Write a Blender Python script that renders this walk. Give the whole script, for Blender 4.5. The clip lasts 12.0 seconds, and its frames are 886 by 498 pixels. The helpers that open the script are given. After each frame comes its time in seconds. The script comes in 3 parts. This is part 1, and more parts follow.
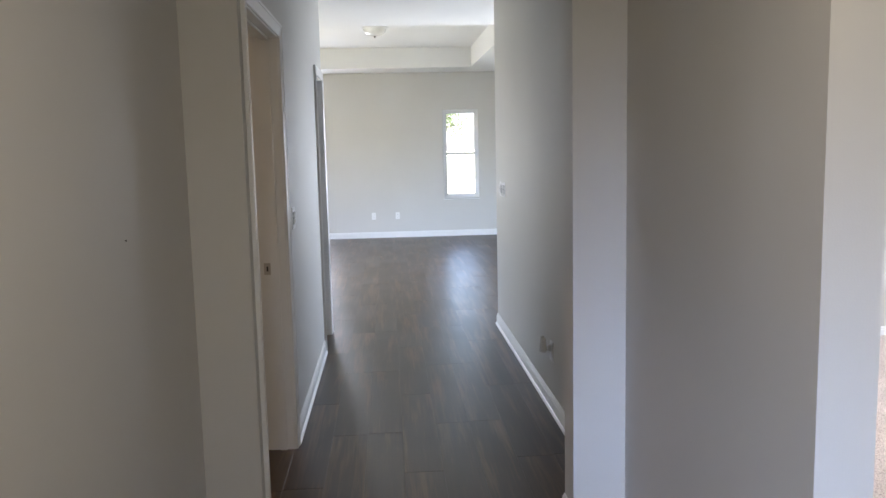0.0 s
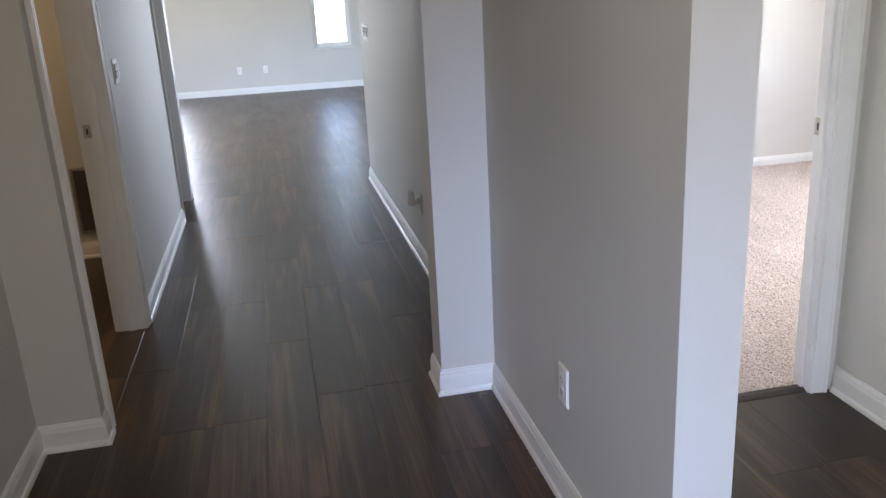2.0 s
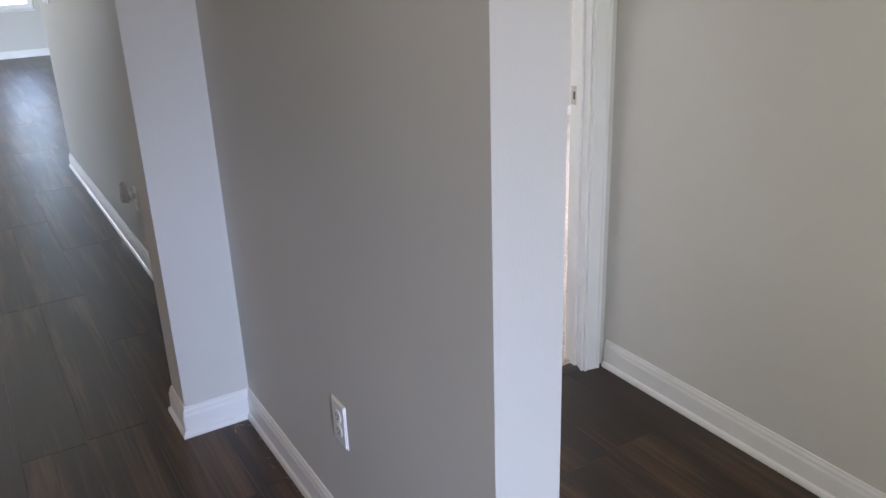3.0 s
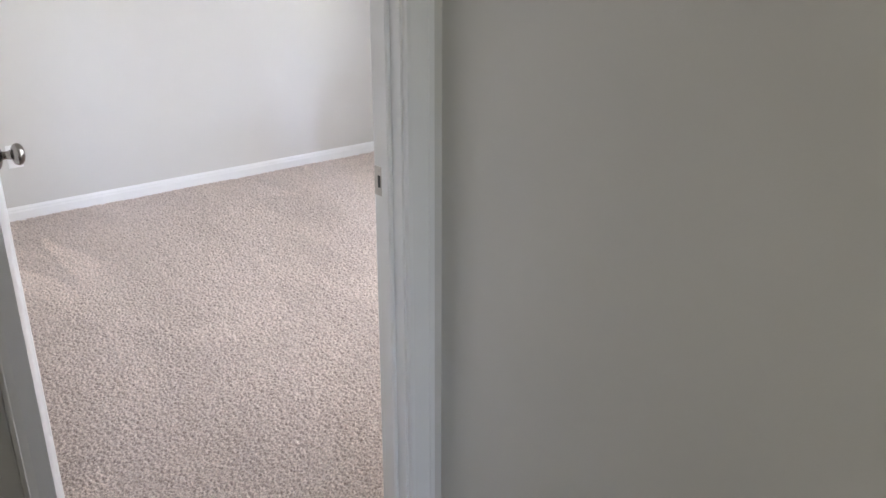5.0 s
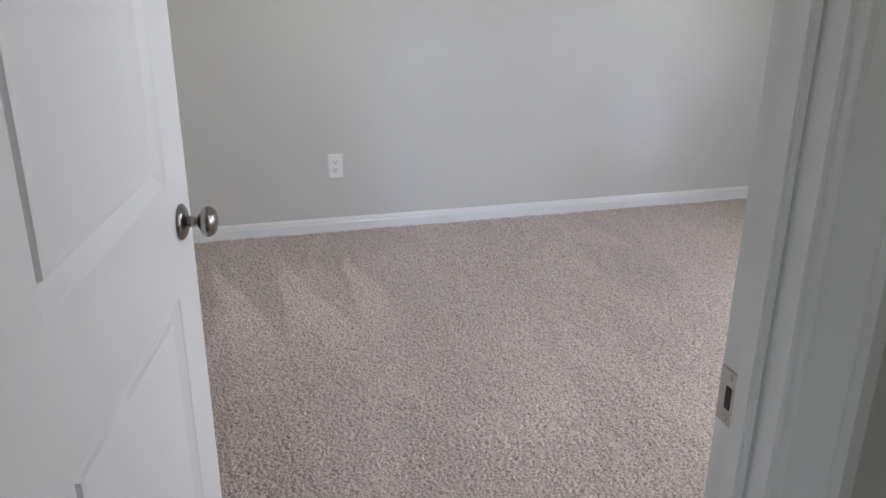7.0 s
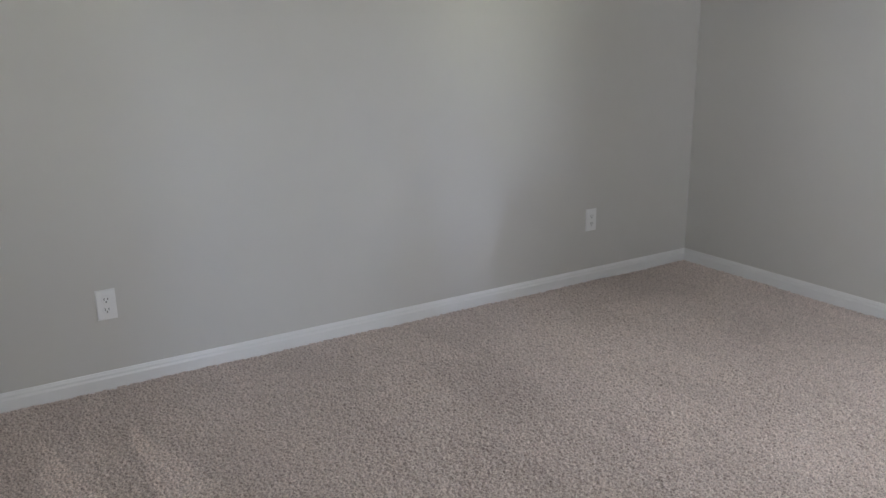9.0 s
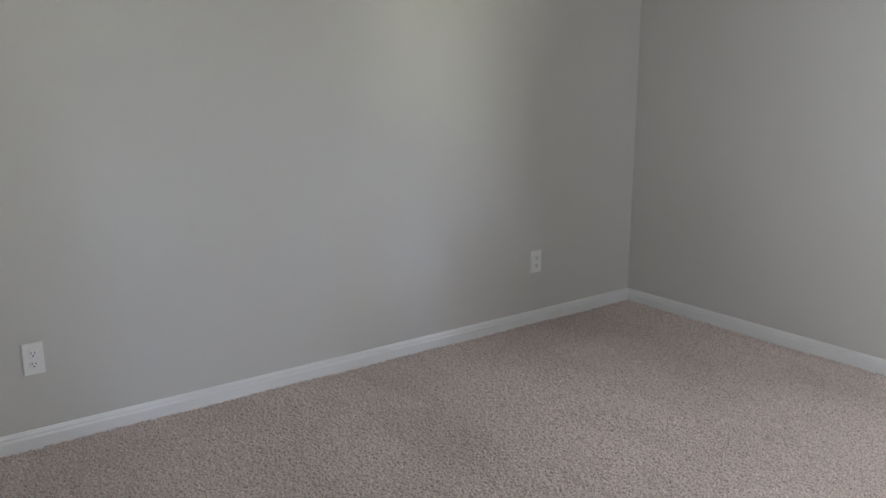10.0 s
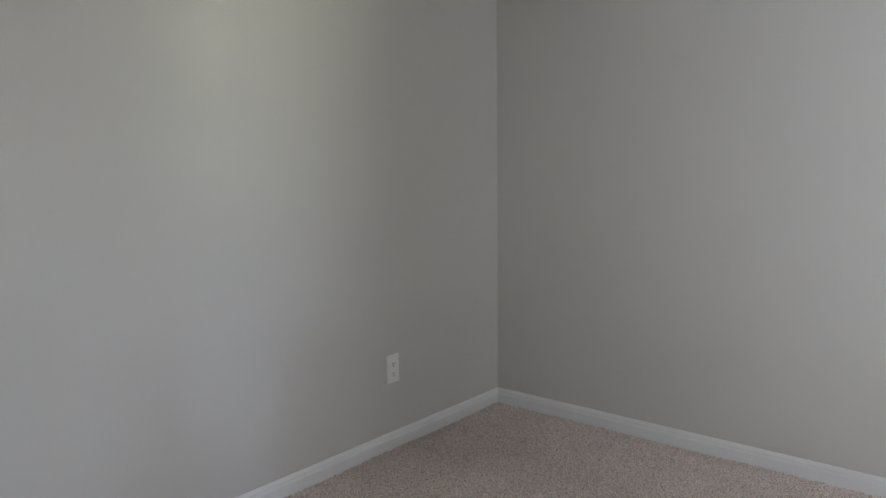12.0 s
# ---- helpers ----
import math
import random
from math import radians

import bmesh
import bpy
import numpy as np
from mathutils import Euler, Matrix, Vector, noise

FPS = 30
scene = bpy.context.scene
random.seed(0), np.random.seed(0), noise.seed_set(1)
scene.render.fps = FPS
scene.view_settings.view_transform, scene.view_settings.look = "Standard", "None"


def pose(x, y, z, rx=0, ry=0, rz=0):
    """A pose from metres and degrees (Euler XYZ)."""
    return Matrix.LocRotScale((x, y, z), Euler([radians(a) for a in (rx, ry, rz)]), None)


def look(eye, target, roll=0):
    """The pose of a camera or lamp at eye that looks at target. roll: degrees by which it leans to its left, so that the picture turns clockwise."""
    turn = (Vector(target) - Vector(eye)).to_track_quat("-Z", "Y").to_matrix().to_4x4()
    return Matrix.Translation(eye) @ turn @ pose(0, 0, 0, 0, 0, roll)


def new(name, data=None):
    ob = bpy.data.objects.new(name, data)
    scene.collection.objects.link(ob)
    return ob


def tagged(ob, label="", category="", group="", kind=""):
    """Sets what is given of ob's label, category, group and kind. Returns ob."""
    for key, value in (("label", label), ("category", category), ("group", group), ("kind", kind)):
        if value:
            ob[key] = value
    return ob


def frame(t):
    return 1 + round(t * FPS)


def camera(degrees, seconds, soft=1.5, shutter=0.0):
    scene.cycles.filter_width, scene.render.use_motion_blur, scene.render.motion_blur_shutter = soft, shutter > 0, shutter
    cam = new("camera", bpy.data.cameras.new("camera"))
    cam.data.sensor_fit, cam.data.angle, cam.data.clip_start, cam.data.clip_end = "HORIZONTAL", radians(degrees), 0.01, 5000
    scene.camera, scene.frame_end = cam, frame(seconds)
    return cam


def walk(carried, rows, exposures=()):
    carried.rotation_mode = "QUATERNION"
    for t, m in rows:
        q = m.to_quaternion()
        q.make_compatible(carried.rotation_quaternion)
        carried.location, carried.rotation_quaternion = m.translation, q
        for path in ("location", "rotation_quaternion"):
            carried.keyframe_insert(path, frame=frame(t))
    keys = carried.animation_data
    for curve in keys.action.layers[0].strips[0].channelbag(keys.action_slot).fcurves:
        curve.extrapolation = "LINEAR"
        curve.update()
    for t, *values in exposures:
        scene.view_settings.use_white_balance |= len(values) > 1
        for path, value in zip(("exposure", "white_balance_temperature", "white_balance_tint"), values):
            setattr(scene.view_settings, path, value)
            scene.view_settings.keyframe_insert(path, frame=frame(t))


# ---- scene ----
cam = camera(57.2, 12.0)

# ---- path ----
PATH = [
    (0, (0.177, 0.404, 1.508), (0.306, 2.384, 1.259), -1.3),
    (0.5, (0.178, 0.419, 1.505), (0.35, 2.392, 1.223), -1.3),
    (1, (0.179, 0.448, 1.483), (0.395, 2.41, 1.16), -1.5),
    (1.5, (0.228, 0.535, 1.443), (0.528, 2.447, 0.942), -2.1),
    (2, (0.355, 0.701, 1.432), (0.726, 2.57, 0.824), -3.1),
    (2.5, (0.434, 0.871, 1.413), (1.002, 2.662, 0.728), -2.4),
    (3, (0.448, 1.109, 1.419), (1.402, 2.712, 0.697), -2.1),
    (3.5, (0.536, 1.281, 1.409), (1.744, 2.694, 0.671), -2.4),
    (3.7, (0.614, 1.341, 1.403), (1.86, 2.72, 0.664), -2.1),
    (5.3, (1.348, 1.916, 1.376), (2.502, 3.384, 0.658), 1.8),
    (5.5, (1.423, 1.974, 1.364), (2.472, 3.516, 0.643), 1.2),
    (6, (1.592, 2.085, 1.369), (2.242, 3.835, 0.65), 0.4),
    (6.5, (1.648, 2.236, 1.359), (2.142, 4.035, 0.64), -0.1),
    (6.7, (1.649, 2.326, 1.355), (2.126, 4.132, 0.639), 0.4),
    (8.3, (1.746, 3.017, 1.333), (2.28, 4.821, 0.655), -2.8),
    (8.5, (1.743, 3.084, 1.328), (2.42, 4.852, 0.681), -1.9),
    (9, (1.689, 3.162, 1.308), (2.7, 4.805, 0.781), -0.8),
    (9.5, (1.688, 3.208, 1.319), (2.806, 4.801, 0.858), 0.0),
    (10, (1.693, 3.238, 1.331), (2.844, 4.812, 0.887), -0.2),
    (10.5, (1.748, 3.379, 1.295), (2.936, 4.936, 0.886), -0.1),
    (11, (1.875, 3.588, 1.306), (3.116, 5.117, 0.957), 0.3),
    (11.5, (2.026, 3.811, 1.307), (3.363, 5.263, 0.984), -0.1),
    (12, (2.19, 4.057, 1.279), (3.71, 5.325, 0.991), -0.7),
]
walk(cam, [(t, look(eye, target, roll)) for t, eye, target, roll in PATH],
     [(0.0, 3.76, 6500, 18), (3.7, 3.74, 6500, 18), (5.3, 3.0, 6500, 16), (6.0, 2.78, 6400, 15), (6.7, 2.60, 6350, 15), (8.3, 2.08, 6450, 13), (12.0, 1.86, 6500, 13.5)])

# ---- world, sun, large lights ----
world = bpy.data.worlds.new("sky")
scene.world = world
world.use_nodes = True
wn = world.node_tree.nodes
sky = wn.new("ShaderNodeTexSky")
sky.sky_type = "NISHITA"
sky.sun_disc = False
sky.sun_elevation, sky.sun_rotation = radians(72), radians(219)
sky.air_density, sky.dust_density = 1.0, 3.0
wn["Background"].inputs["Strength"].default_value = 0.14
world.node_tree.links.new(sky.outputs["Color"], wn["Background"].inputs["Color"])


def lamp(name, kind, energy, color, matrix, **shape):
    data = bpy.data.lights.new(name, kind)
    data.energy, data.color = energy, color
    if kind == "SUN":
        data.angle = shape["angle"]
    else:
        data.shape, data.size, data.size_y = "RECTANGLE", shape["w"], shape["h"]
        data.spread = radians(shape.get("spread", 180))
    ob = new(name, data)
    ob.matrix_world = matrix
    return ob


lamp("sun", "SUN", 3.0, (1.0, 0.96, 0.9), look((0, 0, 30), (6.1, 7.6, 0)), angle=radians(6))
# assumed entrance sidelight: blue sky lamp, and paler lamp added for the side hall
lamp("entrance_daylight", "AREA", 0.38, (0.50, 0.67, 1.0), look((0.22, -1.66, 0.85), (1.13, 2.6, 0.35)), w=0.28, h=1.4, spread=30)
lamp("entrance_daylight", "AREA", 0.42, (0.88, 0.98, 0.90), look((0.22, -1.66, 1.1), (2.2, 1.3, 1.1)), w=0.28, h=1.6, spread=46)
# daylight of the great room's glazed sides
lamp("patio_daylight", "AREA", 12.5, (0.48, 0.72, 1.0), look((-2.66, 10.65, 1.15), (0.5, 10.9, -0.5)), w=3.2, h=2.0, spread=84)
lamp("patio_daylight", "AREA", 5.5, (0.74, 0.86, 1.0), look((2.76, 10.2, 1.3), (-0.4, 7.2, 1.0)), w=2.2, h=1.4, spread=120)
lamp("window_daylight", "AREA", 4.0, (0.80, 0.88, 1.0), look((-1.346, 14.325, 1.385), (-0.2, 8.0, 0.2)), w=0.5, h=1.4)
# unseen bedroom windows: sky lamps aimed at chosen patches, and lawn light thrown upwards
lamp("window_daylight", "AREA", 3.9, (0.915, 0.93, 0.935), look((5.32, 3.95, 1.4), (1.6, 3.75, 0.5)), w=1.16, h=1.4, spread=140)
lamp("window_daylight", "AREA", 1.35, (0.89, 0.92, 0.97), look((2.735, 2.965, 1.4), (1.4, 6.2, 0.5)), w=0.56, h=1.4, spread=130)
lamp("window_daylight", "AREA", 4.8, (0.82, 0.88, 0.97), look((3.365, 2.965, 1.4), (5.19, 3.7, 1.3)), w=0.56, h=1.4, spread=96)
# added lamp that brightens the carpet below the window
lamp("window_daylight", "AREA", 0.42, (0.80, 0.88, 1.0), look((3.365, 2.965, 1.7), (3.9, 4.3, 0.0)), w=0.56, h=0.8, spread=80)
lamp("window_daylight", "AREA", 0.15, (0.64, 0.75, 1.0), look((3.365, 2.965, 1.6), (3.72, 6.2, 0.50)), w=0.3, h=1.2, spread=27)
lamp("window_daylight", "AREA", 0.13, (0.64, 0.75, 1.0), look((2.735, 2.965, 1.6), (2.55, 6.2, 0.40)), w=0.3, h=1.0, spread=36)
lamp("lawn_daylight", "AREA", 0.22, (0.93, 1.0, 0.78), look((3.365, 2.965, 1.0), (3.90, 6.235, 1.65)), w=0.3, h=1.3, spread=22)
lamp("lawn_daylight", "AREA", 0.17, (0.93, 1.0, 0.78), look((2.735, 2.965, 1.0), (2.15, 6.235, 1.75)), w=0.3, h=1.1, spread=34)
# warm ceiling lights: laundry, and an unseen one added to warm the foyer walls
lamp("assumed_foyer_light", "AREA", 1.38, (1.0, 0.90, 0.70), look((0.50, 1.0, 2.63), (0.50, 1.0, 0.0)), w=0.24, h=0.24)
lamp("laundry_light", "AREA", 0.7, (1.0, 0.72, 0.40), look((-1.2, 4.6, 2.63), (-1.2, 4.6, 0.0)), w=0.24, h=0.24)


# ---- materials ----
def material(name, base, rough=0.5, metal=0.0, vary=0.06, scale=4.0, fine=300.0, bump=0.05, bump_dist=0.001, spec=0.5, stretch=(1, 1, 1)):
    m = bpy.data.materials.new(name)
    m.use_nodes = True
    n, l = m.node_tree.nodes, m.node_tree.links
    p = n["Principled BSDF"]
    p.inputs["Roughness"].default_value, p.inputs["Metallic"].default_value = rough, metal
    p.inputs["Specular IOR Level"].default_value = spec
    co = n.new("ShaderNodeTexCoord")
    mp = n.new("ShaderNodeMapping")
    mp.inputs["Scale"].default_value = stretch
    l.new(co.outputs["Object"], mp.inputs["Vector"])
    big = n.new("ShaderNodeTexNoise")
    big.inputs["Scale"].default_value, big.inputs["Detail"].default_value = scale, 4
    l.new(mp.outputs[0], big.inputs["Vector"])
    ramp = n.new("ShaderNodeValToRGB")
    ramp.color_ramp.elements[0].position, ramp.color_ramp.elements[1].position = 0.3, 0.7
    ramp.color_ramp.elements[0].color = (*[c * (1 - vary) for c in base], 1)
    ramp.color_ramp.elements[1].color = (*[min(1, c * (1 + vary)) for c in base], 1)
    l.new(big.outputs["Fac"], ramp.inputs["Fac"])
    l.new(ramp.outputs["Color"], p.inputs["Base Color"])
    small = n.new("ShaderNodeTexNoise")
    small.inputs["Scale"].default_value, small.inputs["Detail"].default_value = fine, 3
    l.new(mp.outputs[0], small.inputs["Vector"])
    bp = n.new("ShaderNodeBump")
    bp.inputs["Strength"].default_value, bp.inputs["Distance"].default_value = bump, bump_dist
    l.new(small.outputs["Fac"], bp.inputs["Height"])
    l.new(bp.outputs["Normal"], p.inputs["Normal"])
    return m


WALL = material("greige_wall_paint", (0.615, 0.603, 0.572), 0.62, vary=0.018, scale=1.6, fine=260, bump=0.22, bump_dist=0.0012)
CEIL = material("white_ceiling_paint", (0.80, 0.80, 0.79), 0.8, vary=0.01, scale=2, fine=180, bump=0.25, bump_dist=0.0015)
TRIM = material("white_trim_paint", (0.80, 0.80, 0.79), 0.32, vary=0.02, scale=6, fine=90, bump=0.06, bump_dist=0.001)
DOOR = material("white_door_paint", (0.80, 0.80, 0.80), 0.36, vary=0.012, scale=3, fine=160, bump=0.10, bump_dist=0.0008, stretch=(1, 1, 0.15))
VINYL = material("white_vinyl", (0.82, 0.82, 0.82), 0.35, vary=0.01, bump=0.02)
PLASTIC = material("white_plastic", (0.85, 0.85, 0.84), 0.3, vary=0.01, scale=30, bump=0.02)
SLOT = material("dark_slot", (0.03, 0.028, 0.026), 0.6, vary=0.1, scale=60)
NICKEL = material("brushed_nickel", (0.30, 0.28, 0.26), 0.22, 1.0, vary=0.08, scale=40, fine=900, bump=0.06, bump_dist=0.0003, stretch=(1, 1, 5))
SCREW = material("steel_screw", (0.5, 0.48, 0.45), 0.35, 1.0, vary=0.05, scale=80)
GROUT = material("grey_grout", (0.10, 0.09, 0.083), 0.6, vary=0.15, scale=20, bump=0.3)
STRIP = material("dark_wood_strip", (0.045, 0.034, 0.028), 0.42, vary=0.3, scale=6, fine=120, bump=0.15, stretch=(1, 8, 8))
SMEAR = material("thin_dried_paint", (0.34, 0.33, 0.33), 0.7, vary=0.3, scale=60)
GLOBE = material("frosted_glass_shade", (0.82, 0.82, 0.80), 0.25, vary=0.01)
GRILLE = material("grey_metal_grille", (0.09, 0.085, 0.08), 0.5, 0.3, vary=0.1)
SATIN = material("satin_nickel", (0.52, 0.49, 0.45), 0.33, 1.0, vary=0.06, scale=60)
TAN = material("tan_plug_plastic", (0.58, 0.55, 0.51), 0.12, vary=0.05, scale=30)
GRASS = material("lawn", (0.20, 0.20, 0.13), 0.9, vary=0.4, scale=1.5, fine=40, bump=0.8, bump_dist=0.03)
BARK = material("bark", (0.11, 0.095, 0.08), 0.9, vary=0.35, scale=7, fine=30, bump=0.8, bump_dist=0.02, stretch=(1, 1, 0.2))
LEAF = material("leaves", (0.075, 0.12, 0.03), 0.55, vary=0.4, scale=3)


def plank_material():
    """Dark brown wood-look porcelain: long grain streaks, each plank with its own tone and cut of the grain."""
    m = bpy.data.materials.new("wood_look_porcelain")
    m.use_nodes = True
    n, l = m.node_tree.nodes, m.node_tree.links
    p = n["Principled BSDF"]
    co, info, geo = n.new("ShaderNodeTexCoord"), n.new("ShaderNodeObjectInfo"), n.new("ShaderNodeNewGeometry")
    own = n.new("ShaderNodeMath")
    own.operation = "ADD"
    l.new(info.outputs["Random"], own.inputs[0])
    l.new(geo.outputs["Random Per Island"], own.inputs[1])
    shift = n.new("ShaderNodeVectorMath")
    shift.operation = "SCALE"
    shift.inputs[0].default_value = (37.0, 53.0, 71.0)
    l.new(own.outputs[0], shift.inputs["Scale"])
    add = n.new("ShaderNodeVectorMath")
    l.new(co.outputs["Object"], add.inputs[0])
    l.new(shift.outputs[0], add.inputs[1])

    def streak(sx, sy, detail):
        mp = n.new("ShaderNodeMapping")
        mp.inputs["Scale"].default_value = (sx, sy, 1)
        l.new(add.outputs[0], mp.inputs["Vector"])
        t = n.new("ShaderNodeTexNoise")
        t.inputs["Scale"].default_value, t.inputs["Detail"].default_value = 1.0, detail
        t.inputs["Distortion"].default_value = 0.4
        l.new(mp.outputs[0], t.inputs["Vector"])
        return t

    broad, thin, blot = streak(14, 1.0, 4), streak(95, 2.6, 4), streak(2.2, 1.2, 2)
    mix = n.new("ShaderNodeMath")
    mix.operation = "MULTIPLY_ADD"
    mix.inputs[1].default_value = 0.48
    l.new(thin.outputs["Fac"], mix.inputs[0])
    l.new(broad.outputs["Fac"], mix.inputs[2])
    ramp = n.new("ShaderNodeValToRGB")
    e = ramp.color_ramp.elements
    e[0].position, e[0].color = 0.46, (0.034, 0.021, 0.015, 1)
    e[1].position, e[1].color = 0.98, (0.23, 0.150, 0.102, 1)
    mid = e.new(0.75)
    mid.color = (0.064, 0.041, 0.029, 1)
    l.new(mix.outputs[0], ramp.inputs["Fac"])
    tone = n.new("ShaderNodeMapRange")
    tone.inputs["From Max"].default_value = 2.0
    tone.inputs["To Min"].default_value, tone.inputs["To Max"].default_value = 0.44, 0.53
    l.new(own.outputs[0], tone.inputs["Value"])
    hsv = n.new("ShaderNodeHueSaturation")
    hsv.inputs["Saturation"].default_value = 1.35
    l.new(tone.outputs[0], hsv.inputs["Value"])
    l.new(ramp.outputs["Color"], hsv.inputs["Color"])
    l.new(hsv.outputs["Color"], p.inputs["Base Color"])
    gloss = n.new("ShaderNodeMapRange")
    gloss.inputs["To Min"].default_value, gloss.inputs["To Max"].default_value = 0.30, 0.42
    l.new(blot.outputs["Fac"], gloss.inputs["Value"])
    l.new(gloss.outputs[0], p.inputs["Roughness"])
    p.inputs["Specular IOR Level"].default_value = 0.55
    bp = n.new("ShaderNodeBump")
    bp.inputs["Strength"].default_value, bp.inputs["Distance"].default_value = 0.09, 0.0011
    l.new(mix.outputs[0], bp.inputs["Height"])
    l.new(bp.outputs["Normal"], p.inputs["Normal"])
    return m


PLANK = plank_material()


def carpet_material():
    """Beige cut pile: two-tone yarn specks, and broad strokes where the pile leans over."""
    m = bpy.data.materials.new("beige_carpet")
    m.use_nodes = True
    n, l = m.node_tree.nodes, m.node_tree.links
    p = n["Principled BSDF"]
    p.inputs["Roughness"].default_value = 0.95
    p.inputs["Specular IOR Level"].default_value = 0.15
    p.inputs["Sheen Weight"].default_value = 0.25
    p.inputs["Sheen Roughness"].default_value = 0.6
    co = n.new("ShaderNodeTexCoord")
    yarn = n.new("ShaderNodeTexNoise")
    yarn.inputs["Scale"].default_value, yarn.inputs["Detail"].default_value = 185, 5
    l.new(co.outputs["Object"], yarn.inputs["Vector"])
    ramp = n.new("ShaderNodeValToRGB")
    e = ramp.color_ramp.elements
    e[0].position, e[0].color = 0.33, (0.325, 0.258, 0.224, 1)
    e[1].position, e[1].color = 0.63, (0.82, 0.706, 0.636, 1)
    l.new(yarn.outputs["Fac"], ramp.inputs["Fac"])
    def calc(op, a, b, clamp=False):
        q = n.new("ShaderNodeMath")
        q.operation, q.use_clamp = op, clamp
        for k, v in enumerate((a, b)):
            if isinstance(v, (int, float)):
                q.inputs[k].default_value = v
            else:
                l.new(v, q.inputs[k])
        return q.outputs[0]

    mp = n.new("ShaderNodeMapping")
    mp.inputs["Rotation"].default_value = (0, 0, radians(24))
    mp.inputs["Scale"].default_value = (3.4, 1.0, 1)
    l.new(co.outputs["Object"], mp.inputs["Vector"])
    lean = n.new("ShaderNodeTexVoronoi")
    lean.inputs["Scale"].default_value = 1.5
    l.new(mp.outputs[0], lean.inputs["Vector"])
    soft = n.new("ShaderNodeTexNoise")
    soft.inputs["Scale"].default_value, soft.inputs["Detail"].default_value = 2.2, 4
    l.new(co.outputs["Object"], soft.inputs["Vector"])
    sep = n.new("ShaderNodeSeparateColor")
    l.new(lean.outputs["Color"], sep.inputs["Color"])
    both = n.new("ShaderNodeMath")
    l.new(calc("MULTIPLY_ADD", sep.outputs[0], 0.5), both.inputs[0])
    l.new(soft.outputs["Fac"], both.inputs[1])
    tone = n.new("ShaderNodeMapRange")
    tone.inputs["From Min"].default_value, tone.inputs["From Max"].default_value = 0.3, 2.2
    tone.inputs["To Min"].default_value, tone.inputs["To Max"].default_value = 0.79, 1.25
    # a row of pointed strokes left by the vacuum cleaner before the far wall
    xyz = n.new("ShaderNodeSeparateXYZ")
    l.new(co.outputs["Object"], xyz.inputs[0])
    wob = calc("MULTIPLY_ADD", soft.outputs["Fac"], 0.12)
    tooth = calc("PINGPONG", calc("ADD", calc("MULTIPLY", xyz.outputs["Y"], 0.10), calc("ADD", xyz.outputs["X"], wob)), 0.135)
    reach = calc("MULTIPLY", calc("SUBTRACT", 5.98, xyz.outputs["Y"]), 0.16)
    inside = calc("MULTIPLY", calc("SUBTRACT", reach, tooth), 40.0, True)
    fade = calc("MULTIPLY", calc("SUBTRACT", xyz.outputs["Y"], 4.9), 2.0, True)
    west = calc("MULTIPLY", calc("SUBTRACT", 2.35, xyz.outputs["X"]), 4.0, True)
    strokes = calc("MULTIPLY", calc("MULTIPLY", inside, fade), west)
    # darker by the west wall; towards the windows lighter, reversed pile plus painted daylight
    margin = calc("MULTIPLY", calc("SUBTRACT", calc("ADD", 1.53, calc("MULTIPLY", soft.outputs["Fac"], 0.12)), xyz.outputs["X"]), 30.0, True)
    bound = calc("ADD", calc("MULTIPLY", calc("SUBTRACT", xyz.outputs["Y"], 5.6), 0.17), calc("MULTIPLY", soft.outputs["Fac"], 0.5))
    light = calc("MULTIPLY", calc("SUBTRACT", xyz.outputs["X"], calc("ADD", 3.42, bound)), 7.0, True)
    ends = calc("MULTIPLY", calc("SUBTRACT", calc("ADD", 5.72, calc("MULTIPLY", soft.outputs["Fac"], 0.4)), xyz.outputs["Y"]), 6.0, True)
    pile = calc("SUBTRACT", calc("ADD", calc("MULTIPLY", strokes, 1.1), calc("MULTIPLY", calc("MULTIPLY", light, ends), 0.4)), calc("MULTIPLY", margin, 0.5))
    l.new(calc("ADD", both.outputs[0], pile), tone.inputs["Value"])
    hsv = n.new("ShaderNodeHueSaturation")
    l.new(tone.outputs[0], hsv.inputs["Value"])
    l.new(ramp.outputs["Color"], hsv.inputs["Color"])
    l.new(hsv.outputs["Color"], p.inputs["Base Color"])
    return m


CARPET = carpet_material()


def glass_material():
    m = bpy.data.materials.new("window_glass")
    m.use_nodes = True
    p = m.node_tree.nodes["Principled BSDF"]
    p.inputs["Base Color"].default_value = (0.98, 1.0, 0.99, 1)
    p.inputs["Roughness"].default_value, p.inputs["IOR"].default_value = 0.0, 1.45
    p.inputs["Transmission Weight"].default_value = 1.0
    return m


GLASS = glass_material()


# ---- mesh helpers ----
def box(bm, x0, x1, y0, y1, z0, z1, bevel=0.0):
    made = bmesh.ops.create_cube(bm, size=1.0, matrix=Matrix.LocRotScale(((x0 + x1) / 2, (y0 + y1) / 2, (z0 + z1) / 2), None, (x1 - x0, y1 - y0, z1 - z0)))
    if bevel:
        edges = {e for v in made["verts"] for e in v.link_edges}
        bmesh.ops.bevel(bm, geom=list(edges), offset=bevel, segments=2, affect="EDGES")
    return bm


